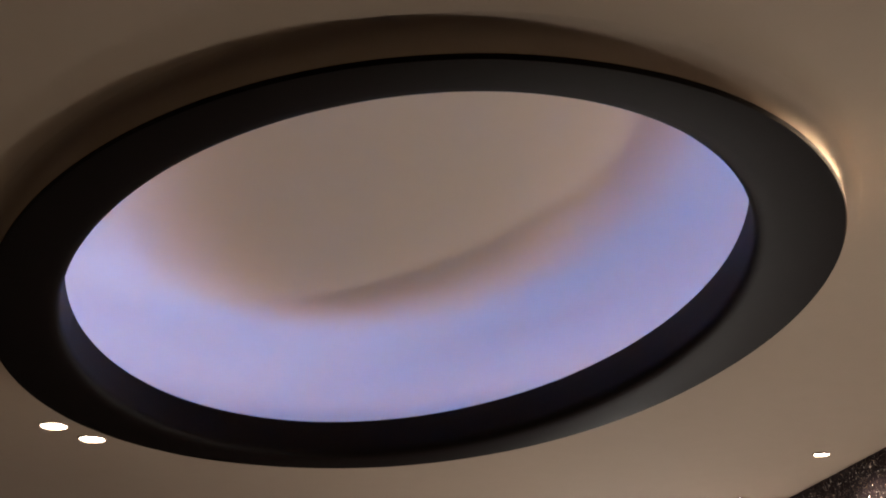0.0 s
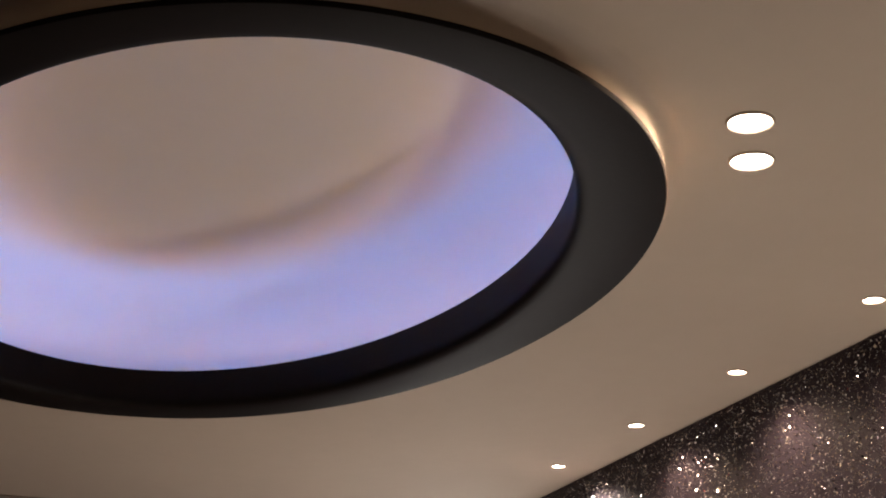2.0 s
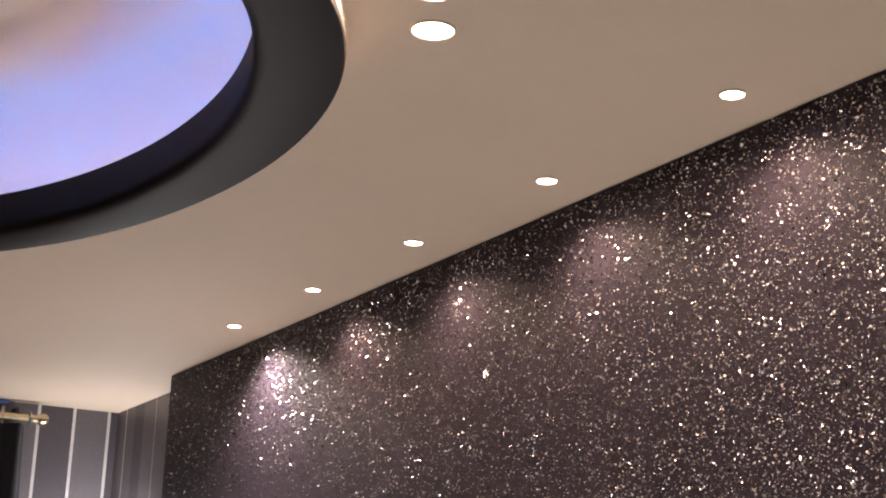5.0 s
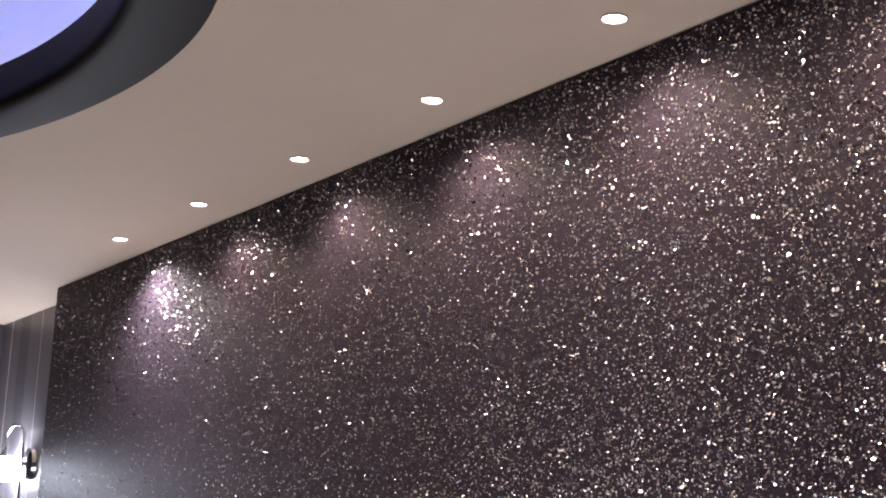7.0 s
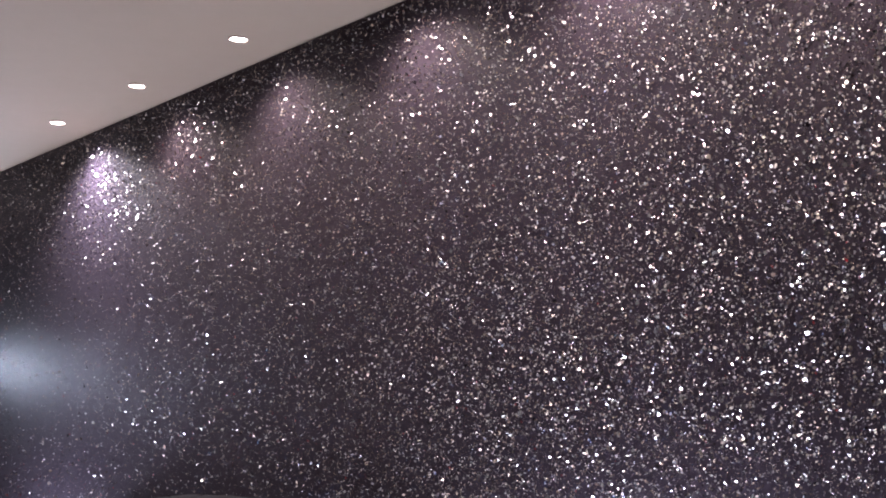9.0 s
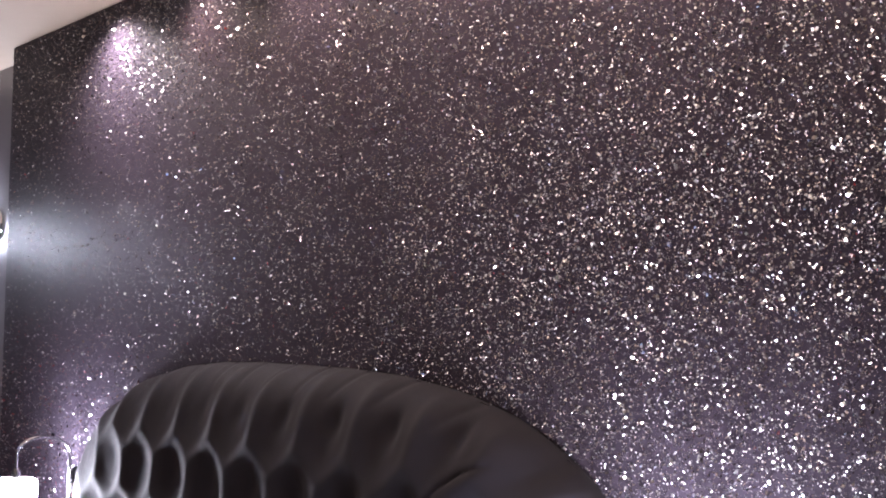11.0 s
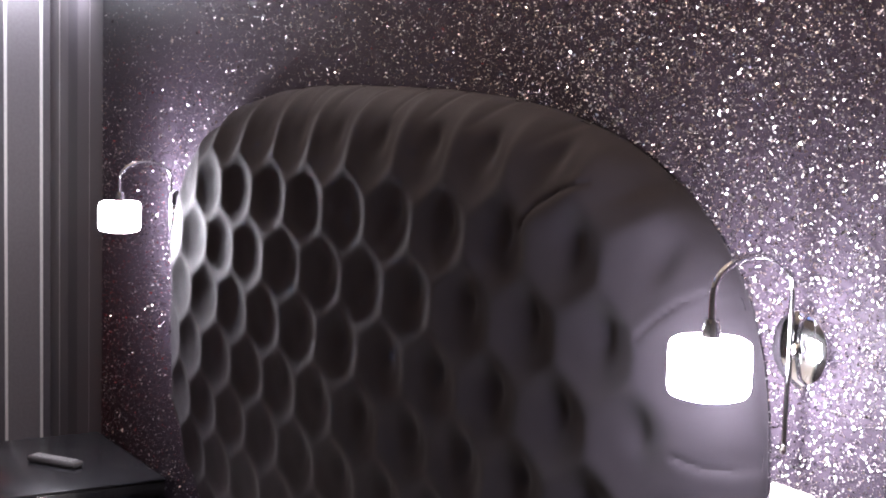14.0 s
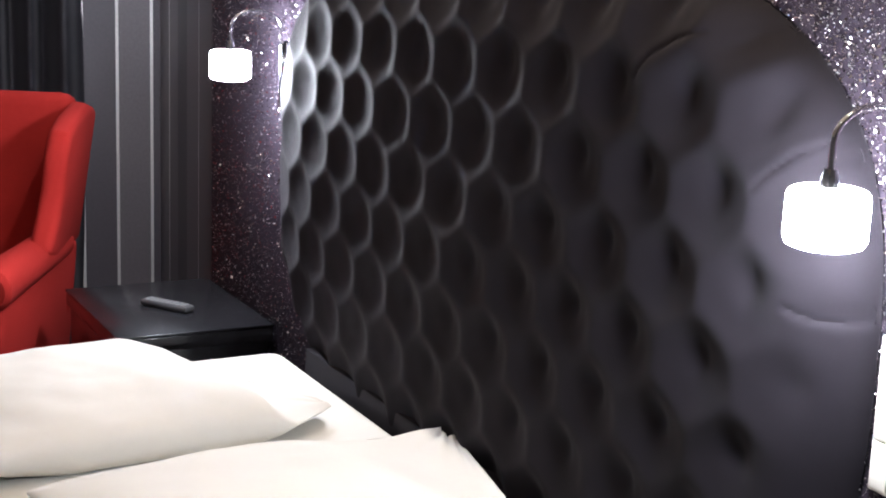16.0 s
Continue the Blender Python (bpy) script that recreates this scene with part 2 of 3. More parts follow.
def tube_bm(points, radius, steps=12, bm=None):
    """A round tube along a line of points."""
    bm = bm or bmesh.new()
    pts = [Vector(p) for p in points]
    rings = []
    side = None
    for i, p in enumerate(pts):
        d = (pts[min(i + 1, len(pts) - 1)] - pts[max(i - 1, 0)]).normalized()
        if side is None:
            side = d.orthogonal().normalized()
        side = (side - d * side.dot(d)).normalized()
        up = d.cross(side)
        r = radius[i] if isinstance(radius, (list, tuple)) else radius
        rings.append([bm.verts.new(p + r * (math.cos(2 * math.pi * k / steps) * side + math.sin(2 * math.pi * k / steps) * up)) for k in range(steps)])
    for a, b in zip(rings, rings[1:]):
        for k in range(steps):
            bm.faces.new((a[k], a[(k + 1) % steps], b[(k + 1) % steps], b[k]))
    bm.faces.new(rings[0][::-1])
    bm.faces.new(rings[-1])
    return bm


# ---- room shell ----
def oval(s):
    """The ring's outline at s, 0 at its opening and 1 at its outer edge: half axes, centre, turn, roundness."""
    return 0.857 + 0.098 * s, 0.509 + 0.111 * s, 2.0397 - 0.0113 * s, -1.2213 - 0.0025 * s, 5.4 + 2.5 * s, 2.0 + 0.09 * s


def ring_point(k, steps, shape, z):
    half_x, half_y, cx, cy, turn, power = shape
    a = 2 * math.pi * k / steps
    ca, sa = math.cos(a), math.sin(a)
    r = (abs(ca) ** power + abs(sa) ** power) ** (-1 / power)
    p = Vector((half_x * r * ca, half_y * r * sa, 0))
    p.rotate(Euler((0, 0, radians(turn))))
    return p + Vector((cx, cy, z))


def ceiling_bm():
    """The flat ceiling with the oval opening, 3 cm thick."""
    bm = bmesh.new()
    steps = 160
    x0, x1, y0, y1 = LEFT - 0.1, RIGHT + 0.1, BACK - 0.1, 0.2
    loops = []
    for z in (CEIL, CEIL + 0.03):
        inner, outer = [], []
        for k in range(steps):
            p = ring_point(k, steps, oval(0.80), z)
            d = p - RING
            t = min((x1 - RING.x) / d.x if d.x > 1e-9 else 1e9, (x0 - RING.x) / d.x if d.x < -1e-9 else 1e9,
                    (y1 - RING.y) / d.y if d.y > 1e-9 else 1e9, (y0 - RING.y) / d.y if d.y < -1e-9 else 1e9)
            inner.append(bm.verts.new(p))
            outer.append(bm.verts.new((RING.x + d.x * t, RING.y + d.y * t, z)))
        loops.append((inner, outer))
    (i0, o0), (i1, o1) = loops
    for k in range(steps):
        j = (k + 1) % steps
        bm.faces.new((i0[k], i0[j], o0[j], o0[k]))
        bm.faces.new((i1[k], o1[k], o1[j], i1[j]))
        bm.faces.new((i0[k], i1[k], i1[j], i0[j]))
        bm.faces.new((o0[k], o0[j], o1[j], o1[k]))
    return bm


def sweep_oval(profile, steps=160, close=False, bm=None):
    """Carries a profile of (outline, z) round the oval."""
    bm = bm or bmesh.new()
    rows = [[bm.verts.new(ring_point(k, steps, shape, z)) for k in range(steps)] for shape, z in profile]
    pairs = list(zip(rows, rows[1:])) + ([(rows[-1], rows[0])] if close else [])
    for a, b in pairs:
        for k in range(steps):
            j = (k + 1) % steps
            bm.faces.new((a[k], a[j], b[j], b[k]))
    return bm, rows


tagged(link_mesh("floor", box_bm(LEFT - 0.1, RIGHT + 0.1, BACK - 0.1, 0.2, -0.1, 0.0), CARPET), "dark patterned bedroom carpet", "floor", kind="structure")
tagged(link_mesh("ceiling", ceiling_bm(), CREAM), "cream painted plasterboard ceiling with an oval opening", "ceiling", kind="structure")
wall_north = link_mesh("wall_north", box_bm(-0.035, RIGHT, 0.0, 0.2, 0.0, CEIL, 0.003), GLITTER)
tagged(wall_north, "wall covered in dark violet silver glitter wallpaper", "wall", kind="structure")


def glitter_flakes(count):
    """Silver flakes a few millimetres wide, each glued to the wallpaper at a slant of its own."""
    rng = np.random.default_rng(11)
    x, z = rng.uniform(-0.03, 3.7, count), rng.uniform(0.3, CEIL - 0.008, count)
    # sparser towards the corner, denser near the ceiling, none behind the headboard
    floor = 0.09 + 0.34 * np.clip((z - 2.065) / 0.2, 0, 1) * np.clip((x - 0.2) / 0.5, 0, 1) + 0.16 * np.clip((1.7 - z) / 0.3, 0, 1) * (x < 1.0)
    # extra flakes at lower right stand in for stronger lamp light there
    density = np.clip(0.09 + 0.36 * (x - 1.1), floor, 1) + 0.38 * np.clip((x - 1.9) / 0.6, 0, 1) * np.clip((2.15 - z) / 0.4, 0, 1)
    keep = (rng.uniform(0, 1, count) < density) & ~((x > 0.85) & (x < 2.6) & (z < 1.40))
    x, z = x[keep], z[keep]
    count = len(x)
    size = np.clip(rng.lognormal(math.log(0.00122), 0.34, count), 0.0008, 0.0026)
    size = np.where(rng.uniform(0, 1, count) < 0.022, rng.uniform(0.0022, 0.0034, count), size)
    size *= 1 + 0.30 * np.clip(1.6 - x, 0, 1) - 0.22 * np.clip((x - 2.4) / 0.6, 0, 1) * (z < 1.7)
    normal = np.stack([rng.normal(0, FLAKE_SLANT, count), -np.ones(count), rng.normal(0, FLAKE_SLANT, count)], 1)
    normal /= np.linalg.norm(normal, axis=1)[:, None]
    turn = rng.uniform(0, 2 * math.pi, count)
    a = np.cross(normal, np.stack([np.cos(turn), np.zeros(count), np.sin(turn)], 1))
    a /= np.linalg.norm(a, axis=1)[:, None]
    b = np.cross(normal, a)
    centre = np.stack([x, -0.0026 - rng.uniform(0, 0.0006, count), z], 1)
    corners = []
    for k in range(5):
        w = 2 * math.pi * k / 5
        r = (size * rng.uniform(0.8, 1.15, count))[:, None]
        corners.append(centre + r * (math.cos(w) * a + math.sin(w) * b))
    verts = np.stack(corners, 1).reshape(-1, 3)
    me = bpy.data.meshes.new("glitter")
    me.from_pydata(verts.tolist(), [], np.arange(count * 5).reshape(-1, 5).tolist())
    me.materials.append(FLAKE)
    ob = new("glitter", me)
    ob.parent = wall_north
    return tagged(ob, "loose silver glitter flakes glued to the wallpaper", kind="stuff")


FLAKE_SLANT = 0.62
FLAKE, tree, surface = material("silver_flake", (0.95, 0.92, 0.90), 0.2, 1.0)
each = tree.nodes.new("ShaderNodeNewGeometry")
polish = tree.nodes.new("ShaderNodeMapRange")
polish.inputs[3].default_value, polish.inputs[4].default_value = 0.13, 0.34
tree.links.new(each.outputs["Random Per Island"], polish.inputs[0])
tree.links.new(polish.outputs[0], surface.inputs["Roughness"])
# most flakes are tarnished, a few are bright
spread, part_of, tarnish = (tree.nodes.new("ShaderNodeMath") for _ in range(3))
spread.operation, part_of.operation, tarnish.operation = "MULTIPLY", "FRACT", "POWER"
spread.inputs[1].default_value, tarnish.inputs[1].default_value = 37.7, 1.15
tree.links.new(each.outputs["Random Per Island"], spread.inputs[0])
tree.links.new(spread.outputs[0], part_of.inputs[0])
tree.links.new(part_of.outputs[0], tarnish.inputs[0])
silver = tree.nodes.new("ShaderNodeMix")
silver.data_type = "RGBA"
silver.inputs[6].default_value, silver.inputs[7].default_value = (0.08, 0.068, 0.08, 1), (0.97, 0.94, 0.92, 1)
tree.links.new(tarnish.outputs[0], silver.inputs[0])
tree.links.new(silver.outputs[2], surface.inputs["Base Color"])
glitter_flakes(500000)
tagged(link_mesh("wall_north_west", box_bm(LEFT, -0.036, 0.10, 0.2, 0.0, CEIL), STRIPE_BACK), "set-back wall with vertical pewter striped wallpaper", "wall", kind="structure")
tagged(link_mesh("wall_west", box_bm(LEFT - 0.1, LEFT, BACK, 0.2, 0.0, CEIL), STRIPE_SIDE), "side wall with dark and pewter striped wallpaper", "wall", kind="structure")
tagged(link_mesh("wall_east", box_bm(RIGHT, RIGHT + 0.1, BACK, 0.2, 0.0, CEIL), PLASTER), "plain grey bedroom wall", "wall", kind="structure")
tagged(link_mesh("wall_south", box_bm(LEFT, RIGHT, BACK - 0.1, BACK, 0.0, CEIL), PLASTER), "plain grey bedroom wall", "wall", kind="structure")

# recess over the oval opening: a wall, a wide cove and a flat top
def cove(half_x, half_y, turn):
    return half_x, half_y, 2.03, -1.222, turn, 2.05


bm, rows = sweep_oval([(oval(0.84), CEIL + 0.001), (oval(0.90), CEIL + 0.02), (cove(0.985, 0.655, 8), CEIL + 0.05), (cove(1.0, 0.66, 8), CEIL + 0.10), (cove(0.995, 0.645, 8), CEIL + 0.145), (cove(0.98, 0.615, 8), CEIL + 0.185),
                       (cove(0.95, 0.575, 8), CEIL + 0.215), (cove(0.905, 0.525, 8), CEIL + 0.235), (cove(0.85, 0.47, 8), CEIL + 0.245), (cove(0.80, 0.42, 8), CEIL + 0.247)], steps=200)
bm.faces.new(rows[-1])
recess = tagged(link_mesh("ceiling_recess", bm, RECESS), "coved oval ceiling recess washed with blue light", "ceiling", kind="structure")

# the dark ring round the opening: a flat face that rolls up into an inner wall, hung on a cream cove
ring = tagged(empty("oval_ceiling_ring", Matrix.Translation((0, 0, 0))), "black satin oval ring framing the ceiling recess", "ceiling ring")
# upstand at 0.57 to 0.62: added out of sight to keep blue off the top
prof = [(0.93, 0.0), (0.93, 0.012), (0.62, 0.012), (0.615, 0.041), (0.575, 0.041), (0.57, 0.012), (0.16, 0.012), (0.10, 0.030), (0.06, 0.033), (0.02, 0.0325), (0.0, 0.029), (0.0, -0.026), (0.008, -0.034), (0.03, -0.040), (0.08, -0.0445), (0.16, -0.047), (0.30, -0.0485), (0.6, -0.049), (0.9, -0.048), (0.985, -0.047), (1.0, -0.045), (1.0, -0.041), (0.985, -0.0395), (0.93, -0.0395)]
bm, rows = sweep_oval([(oval(s), CEIL + z) for s, z in prof], steps=200)
part("face", bm, BLACK_RING, ring, "black satin lacquered ring face")
bm, rows = sweep_oval([(oval(s), CEIL + z) for s, z in [(0.955, -0.0405), (0.955, -0.030), (0.960, -0.021), (0.975, -0.013), (1.01, -0.0065), (1.07, -0.0025), (1.15, -0.0006), (1.22, 0.0004)]], steps=200)
part("rim", bm, CREAM, ring, "cream painted curved rim")
bm, rows = sweep_oval([(oval(0.70), CEIL + 0.0125), (oval(0.70), CEIL + 0.026), (oval(0.78), CEIL + 0.026), (oval(0.78), CEIL + 0.0125)], close=True)
part("light_strip", bm, LED_BLUE, ring, "glowing blue light strip")
# unseen warm fill behind the lip, added to brighten the recess top
bm, rows = sweep_oval([(oval(0.2), CEIL + 0.0125), (oval(0.2), CEIL + 0.020), (oval(0.27), CEIL + 0.020), (oval(0.27), CEIL + 0.0125)], close=True)
part("light_strip", bm, WARM_FILL, ring, "added unseen warm fill strip for the recess top")


# ---- ceiling fittings ----
def downlight(x, y, radius, glass, name="downlight", label="", group=""):
    root = tagged(empty(name, Matrix.Translation((x, y, CEIL))), label, "downlight", group)
    part("trim_ring", lathe_bm([(radius * 0.88, -0.0005), (radius * 0.89, -0.003), (radius * 0.95, -0.004), (radius, -0.002), (radius * 1.01, 0.0)], 32), CREAM, root, "painted trim ring")
    part("lamp_glass", lathe_bm([(0, -0.0025), (radius * 0.6, -0.0022), (radius * 0.87, -0.0012)], 24), glass, root, "glowing lamp glass")
    return root


for lx in LIGHT_X:
    downlight(lx, -0.112, 0.0195, LENS, label="small round downlight glowing warm near the glitter wall", group="downlights along the wall")
for sx, sy in SPOTS:
    downlight(sx, sy, 0.031, LENS_BIG, "spotlight", "bright round recessed spotlight beside the oval ring", "spotlights beside the ring")

vent = tagged(empty("ceiling_vent", Matrix.Translation((-0.58, -0.95, CEIL))), "beige ceiling air panel with a dark slot", "vent")
part("panel", box_bm(-0.315, 0.32, -0.60, 0.41, -0.006, -0.001, 0.002), HATCH, vent)
part("slot", box_bm(0.235, 0.262, -0.5, 0.22, -0.008, -0.002, 0.001), SLOT, vent, "dark air slot")


# ---- headboard ----
FOLDS = [
    [(2.61, 1.438), (2.65, 1.454), (2.70, 1.457)],
    [(2.63, 1.245), (2.642, 1.262), (2.676, 1.297), (2.721, 1.323), (2.775, 1.336)],
    [(2.70, 1.085), (2.739, 1.076), (2.78, 1.076), (2.81, 1.084)],
    [(2.345, 1.375), (2.372, 1.412), (2.415, 1.437), (2.471, 1.455)],
]


def headboard_bm():
    """Deep-buttoned cushion with a rounded outline: hexagonal dishes in staggered rows."""
    cx, cz, hw, hh, power = HEAD
    n_a, n_s, thick = 1100, 210, 0.135
    px, pz, x_off, z_off = 0.1725, 0.1295, 2.458, 1.6015
    ang = np.linspace(0, 2 * math.pi, n_a, endpoint=False)
    ca, sa = np.cos(ang), np.sin(ang)
    rad = (np.abs(ca / hw) ** power + np.abs(sa / hh) ** power) ** (-1 / power)
    s = 1 - (1 - np.linspace(0, 1, n_s)) ** 1.25
    X = cx + np.outer(s, rad * ca)
    Zz = cz + np.outer(s, rad * sa)
    S = np.repeat(s[:, None], n_a, 1)

    def lattice(dz):
        """Squared distances to the nearest two points of the staggered lattice, and their own distance."""
        Zc = np.minimum(Zz, z_off - pz) if dz == 0 else Zz
        j0 = np.round((Zc - z_off - dz) / pz)
        tall = 1.0 if dz == 0 else 0.75
        best = []
        for dj in (-2, -1, 0, 1, 2):
            j = j0 + dj
            shift = (np.mod(j, 2)) * px / 2
            i0 = np.round((X - x_off - shift) / px)
            for di in (-1, 0, 1):
                gx, gz = x_off + shift + (i0 + di) * px, z_off + dz + j * pz
                best.append(np.stack([(X - gx) ** 2 + (tall * (Zc - gz)) ** 2, gx, gz]))
        best = np.stack(best)
        order = np.argsort(best[:, 0], axis=0)
        take = lambda q, c: np.take_along_axis(best[:, c], order[q:q + 1], 0)[0]
        return take, order

    # each button draws the cloth into a dish; rounded ridges stand between the dishes
    take, order = lattice(0.0)
    pull = np.stack([np.exp(-(np.sqrt(take(q, 0)) - np.sqrt(take(0, 0))) / 0.0185) for q in range(4)])
    pull /= pull.sum(0)
    ridge = 1 - (pull ** 2).sum(0)
    dish = sum(np.exp(-(np.sqrt(take(q, 0)) / 0.0690) ** 3.6) for q in range(3))
    bt, _ = lattice(0.018)
    puff = 0.0085 * ridge + 0.003 - 0.0095 * dish
    pit = (0.003 + 0.014 * np.clip(X - 1.3, 0, 1)) * np.exp(-bt(0, 0) / (2 * 0.019 ** 2)) * (Zz < 1.555)
    # plain border at the far end
    plain = np.clip((X - 2.58) / 0.2, 0, 1)
    plain = plain * plain * (3 - 2 * plain)
    puff, pit = puff * (1 - plain), pit * (1 - 0.6 * plain) * (X < 2.80)
    soft = np.clip((1 - S) / 0.03, 0, 1) ** 0.7
    body = thick * np.sqrt(np.clip(1 - S ** 9, 0, 1))
    wob = 0.004 * np.sin(X * 9.1 + 1.3) * np.sin(Zz * 11.7)
    Y = -(body - 0.02 + (puff - pit + wob) * soft + 0.02 * np.clip(1 - S, 0, 1))
    Y = np.minimum(Y, -0.001)
    # folds of the cloth drawn from the last buttons to the edge
    for fold in FOLDS:
        near = np.full(X.shape, 9.0)
        for (xa, za), (xb, zb) in zip(fold, fold[1:]):
            t = np.clip(((X - xa) * (xb - xa) + (Zz - za) * (zb - za)) / ((xb - xa) ** 2 + (zb - za) ** 2), 0, 1)
            near = np.minimum(near, np.hypot(X - xa - t * (xb - xa), Zz - za - t * (zb - za)))
        Y += (0.0034 * np.exp(-(near / 0.004) ** 2) - 0.001 * np.exp(-((near - 0.014) / 0.010) ** 2)) * soft
    # pleats at the edge
    wave = np.sin(ang * 15 + 0.3) ** 40
    Y += np.where((S > 0.9) & (Zz > cz), 0.007 * wave[None, :] * (S - 0.9) / 0.1 * (S < 0.995), 0)
    Y = np.minimum(Y, -0.001)
    verts = [(cx, float(Y[0, 0]), cz)] + list(zip(X[1:].ravel().tolist(), Y[1:].ravel().tolist(), Zz[1:].ravel().tolist()))
    at = lambda i, k: 1 + (i - 1) * n_a + k % n_a
    faces = [(0, at(1, k + 1), at(1, k)) for k in range(n_a)]
    faces += [(at(i, k), at(i, k + 1), at(i + 1, k + 1), at(i + 1, k)) for i in range(1, n_s - 1) for k in range(n_a)]
    faces.append([at(n_s - 1, k) for k in range(n_a)])
    me = bpy.data.meshes.new("cushion")
    me.from_pydata(verts, [], faces)
    bm = bmesh.new()
    bm.from_mesh(me)
    bpy.data.meshes.remove(me)
    return bm


head = tagged(empty("headboard", Matrix.Translation((0, -0.002, 0))), "large rounded black deep-buttoned upholstered headboard on the wall", "headboard")
cushion = part("cushion", headboard_bm(), VELVET, head, "black buttoned upholstery")
part("base_panel", box_bm(1.02, 2.48, -0.115, -0.003, 0.02, 0.57, 0.006, 2), VELVET, head, "plain black upholstered base panel")


# ---- bed ----
def cushion_bm(lx, ly, lz, n=44, pinch=0.05, sag=0.0, seed=1, ear=0.0):
    """A stuffed cushion with pinched corners and soft creases; flat seam at mid height."""
    bm = bmesh.new()
    def p(u, v, side):
        edge = (1 - abs(u) ** 3.2) * (1 - abs(v) ** 3.2)
        h = max(edge, 0) ** 0.45 * lz / 2
        x = u * lx / 2 * (1 - pinch * (v * v) * (1 - 0.0) * 0.5 * (1 - u * u) - pinch * 0.0)
        y = v * ly / 2 * (1 - pinch * (1 - (v * v)) * 0.0 - pinch * 0.5 * (1 - v * v) * 0 - pinch * 0.35 * (1 - (1 - u * u)) * 0)
        y *= 1 - pinch * 0.5 * (1 - u * u)
        q = Vector((x * 6 + seed, y * 6, side * 3))
        h *= 1 + 0.16 * noise.noise(q) + 0.07 * noise.noise(q * 3.1) - 0.10 * max(0, 0.35 - abs(noise.noise(q * 1.7)))
        z = side * h + sag * (1 - u * u)
        if ear:
            # the loose end of the pillowcase: a steep end, then a flat flap drawn out to one tip
            far = (1 - u) / 2
            a = min(max((v - 0.52 + 0.55 * far) / (0.2 + 0.6 * far), 0), 1)
            a = a * a * (3 - 2 * a)
            b = min(max((v - 0.62 + 0.3 * far) / (0.38 + 0.3 * far), 0), 1)
            z *= 1 - 0.88 * a
            z += -0.012 * a + 0.012 * b * noise.noise(q * 1.3)
            x += (ear * lx - x) * 0.9 * b
        return Vector((x, y, z))
    grids = []
    for side in (1, -1):
        rows = []
        for i in range(n + 1):
            row = []
            for j in range(n + 1):
                u, v = -math.cos(math.pi * i / n), -math.cos(math.pi * j / n)
                if side < 0 and (i in (0, n) or j in (0, n)):
                    row.append(grids[0][i][j])
                else:
                    row.append(bm.verts.new(p(u, v, side if not (i in (0, n) or j in (0, n)) else 0)))
            rows.append(row)
        grids.append(rows)
    for g_ in grids:
        for i in range(n):
            for j in range(n):
                bm.faces.new((g_[i][j], g_[i + 1][j], g_[i + 1][j + 1], g_[i][j + 1]))
    return bm


def mattress_bm(x0, x1, y0, y1, z0, z1):
    bm = box_bm(x0, x1, y0, y1, z0, z1, 0.05, 5)
    return bm


bed = tagged(empty("bed", Matrix.Translation((1.765, -1.2, 0))), "double bed made up with white linen against the headboard", "bed")
part("base", box_bm(-0.80, 0.80, -0.98, 1.05, 0.06, 0.30, 0.02, 3), VELVET, bed, "black upholstered bed base")
part("mattress", mattress_bm(-0.82, 0.82, -1.0, 1.055, 0.30, 0.555), LINEN, bed, "mattress in a white sheet")
for sx in (-0.72, 0.72):
    for sy in (-0.9, 0.95):
        part("leg", lathe_bm([(0, 0), (0.022, 0), (0.03, 0.06), (0, 0.06)], 16), WOOD, bed, "dark wooden leg").location = (sx, sy, 0)


def pillow(label, m, size, seed, ear=0.0):
    ob = link_mesh("pillow", cushion_bm(*size, seed=seed, ear=ear), LINEN)
    ob.matrix_basis = m
    return tagged(ob, label, "pillow", "pillows on the bed")


pillow("plump white pillow with a creased loose case end on the bed", pose(1.345, -0.66, 0.605, 0, 0, 3), (0.60, 0.78, 0.160), 3, 0.30)
pillow("white pillow with a flattened case end near the headboard", pose(2.10, -0.52, 0.600, 1, 0, 2), (0.70, 0.84, 0.125), 8, -0.50)


# ---- bedside ----
table = tagged(empty("bedside_table", Matrix.Translation((0.255, -0.23, 0))), "low black bedside table with a glass top", "table")
part("top", box_bm(-0.285, 0.29, -0.225, 0.215, 0.452, 0.492, 0.004), BLACK_TABLE, table)
part("glass_top", box_bm(-0.287, 0.292, -0.227, 0.217, 0.4925, 0.500, 0.002), TABLE_GLASS, table, "black glass plate")
part("body", box_bm(-0.27, 0.275, -0.20, 0.205, 0.06, 0.45, 0.004), BLACK_TABLE, table)
drawer = part("drawer_front", box_bm(-0.262, 0.267, -0.218, -0.202, 0.26, 0.445, 0.004), BLACK_TABLE, table)
part("handle", tube_bm([(-0.06, -0.218, 0.36), (-0.06, -0.235, 0.36), (0.06, -0.235, 0.36), (0.06, -0.218, 0.36)], 0.005, 10), CHROME, drawer, "chrome handle")
for sx in (-0.24, 0.245):
    for sy in (-0.18, 0.18):
        part("leg", box_bm(sx - 0.02, sx + 0.02, sy - 0.02, sy + 0.02, 0, 0.06, 0.003), BLACK_TABLE, table)

remote = tagged(empty("remote_control", pose(0.285, -0.24, 0.501, 0, 0, 33)), "slim dark grey remote control on the table", "remote control")
case = part("case", box_bm(-0.085, 0.085, -0.021, 0.021, 0, 0.018, 0.007, 3), GREY_PLASTIC, remote)
for i in range(8):
    for j in range(3):
        part("button", box_bm(-0.07 + i * 0.018, -0.058 + i * 0.018, -0.015 + j * 0.011, -0.007 + j * 0.011, 0.018, 0.0205, 0.001, 1), RUBBER, case)


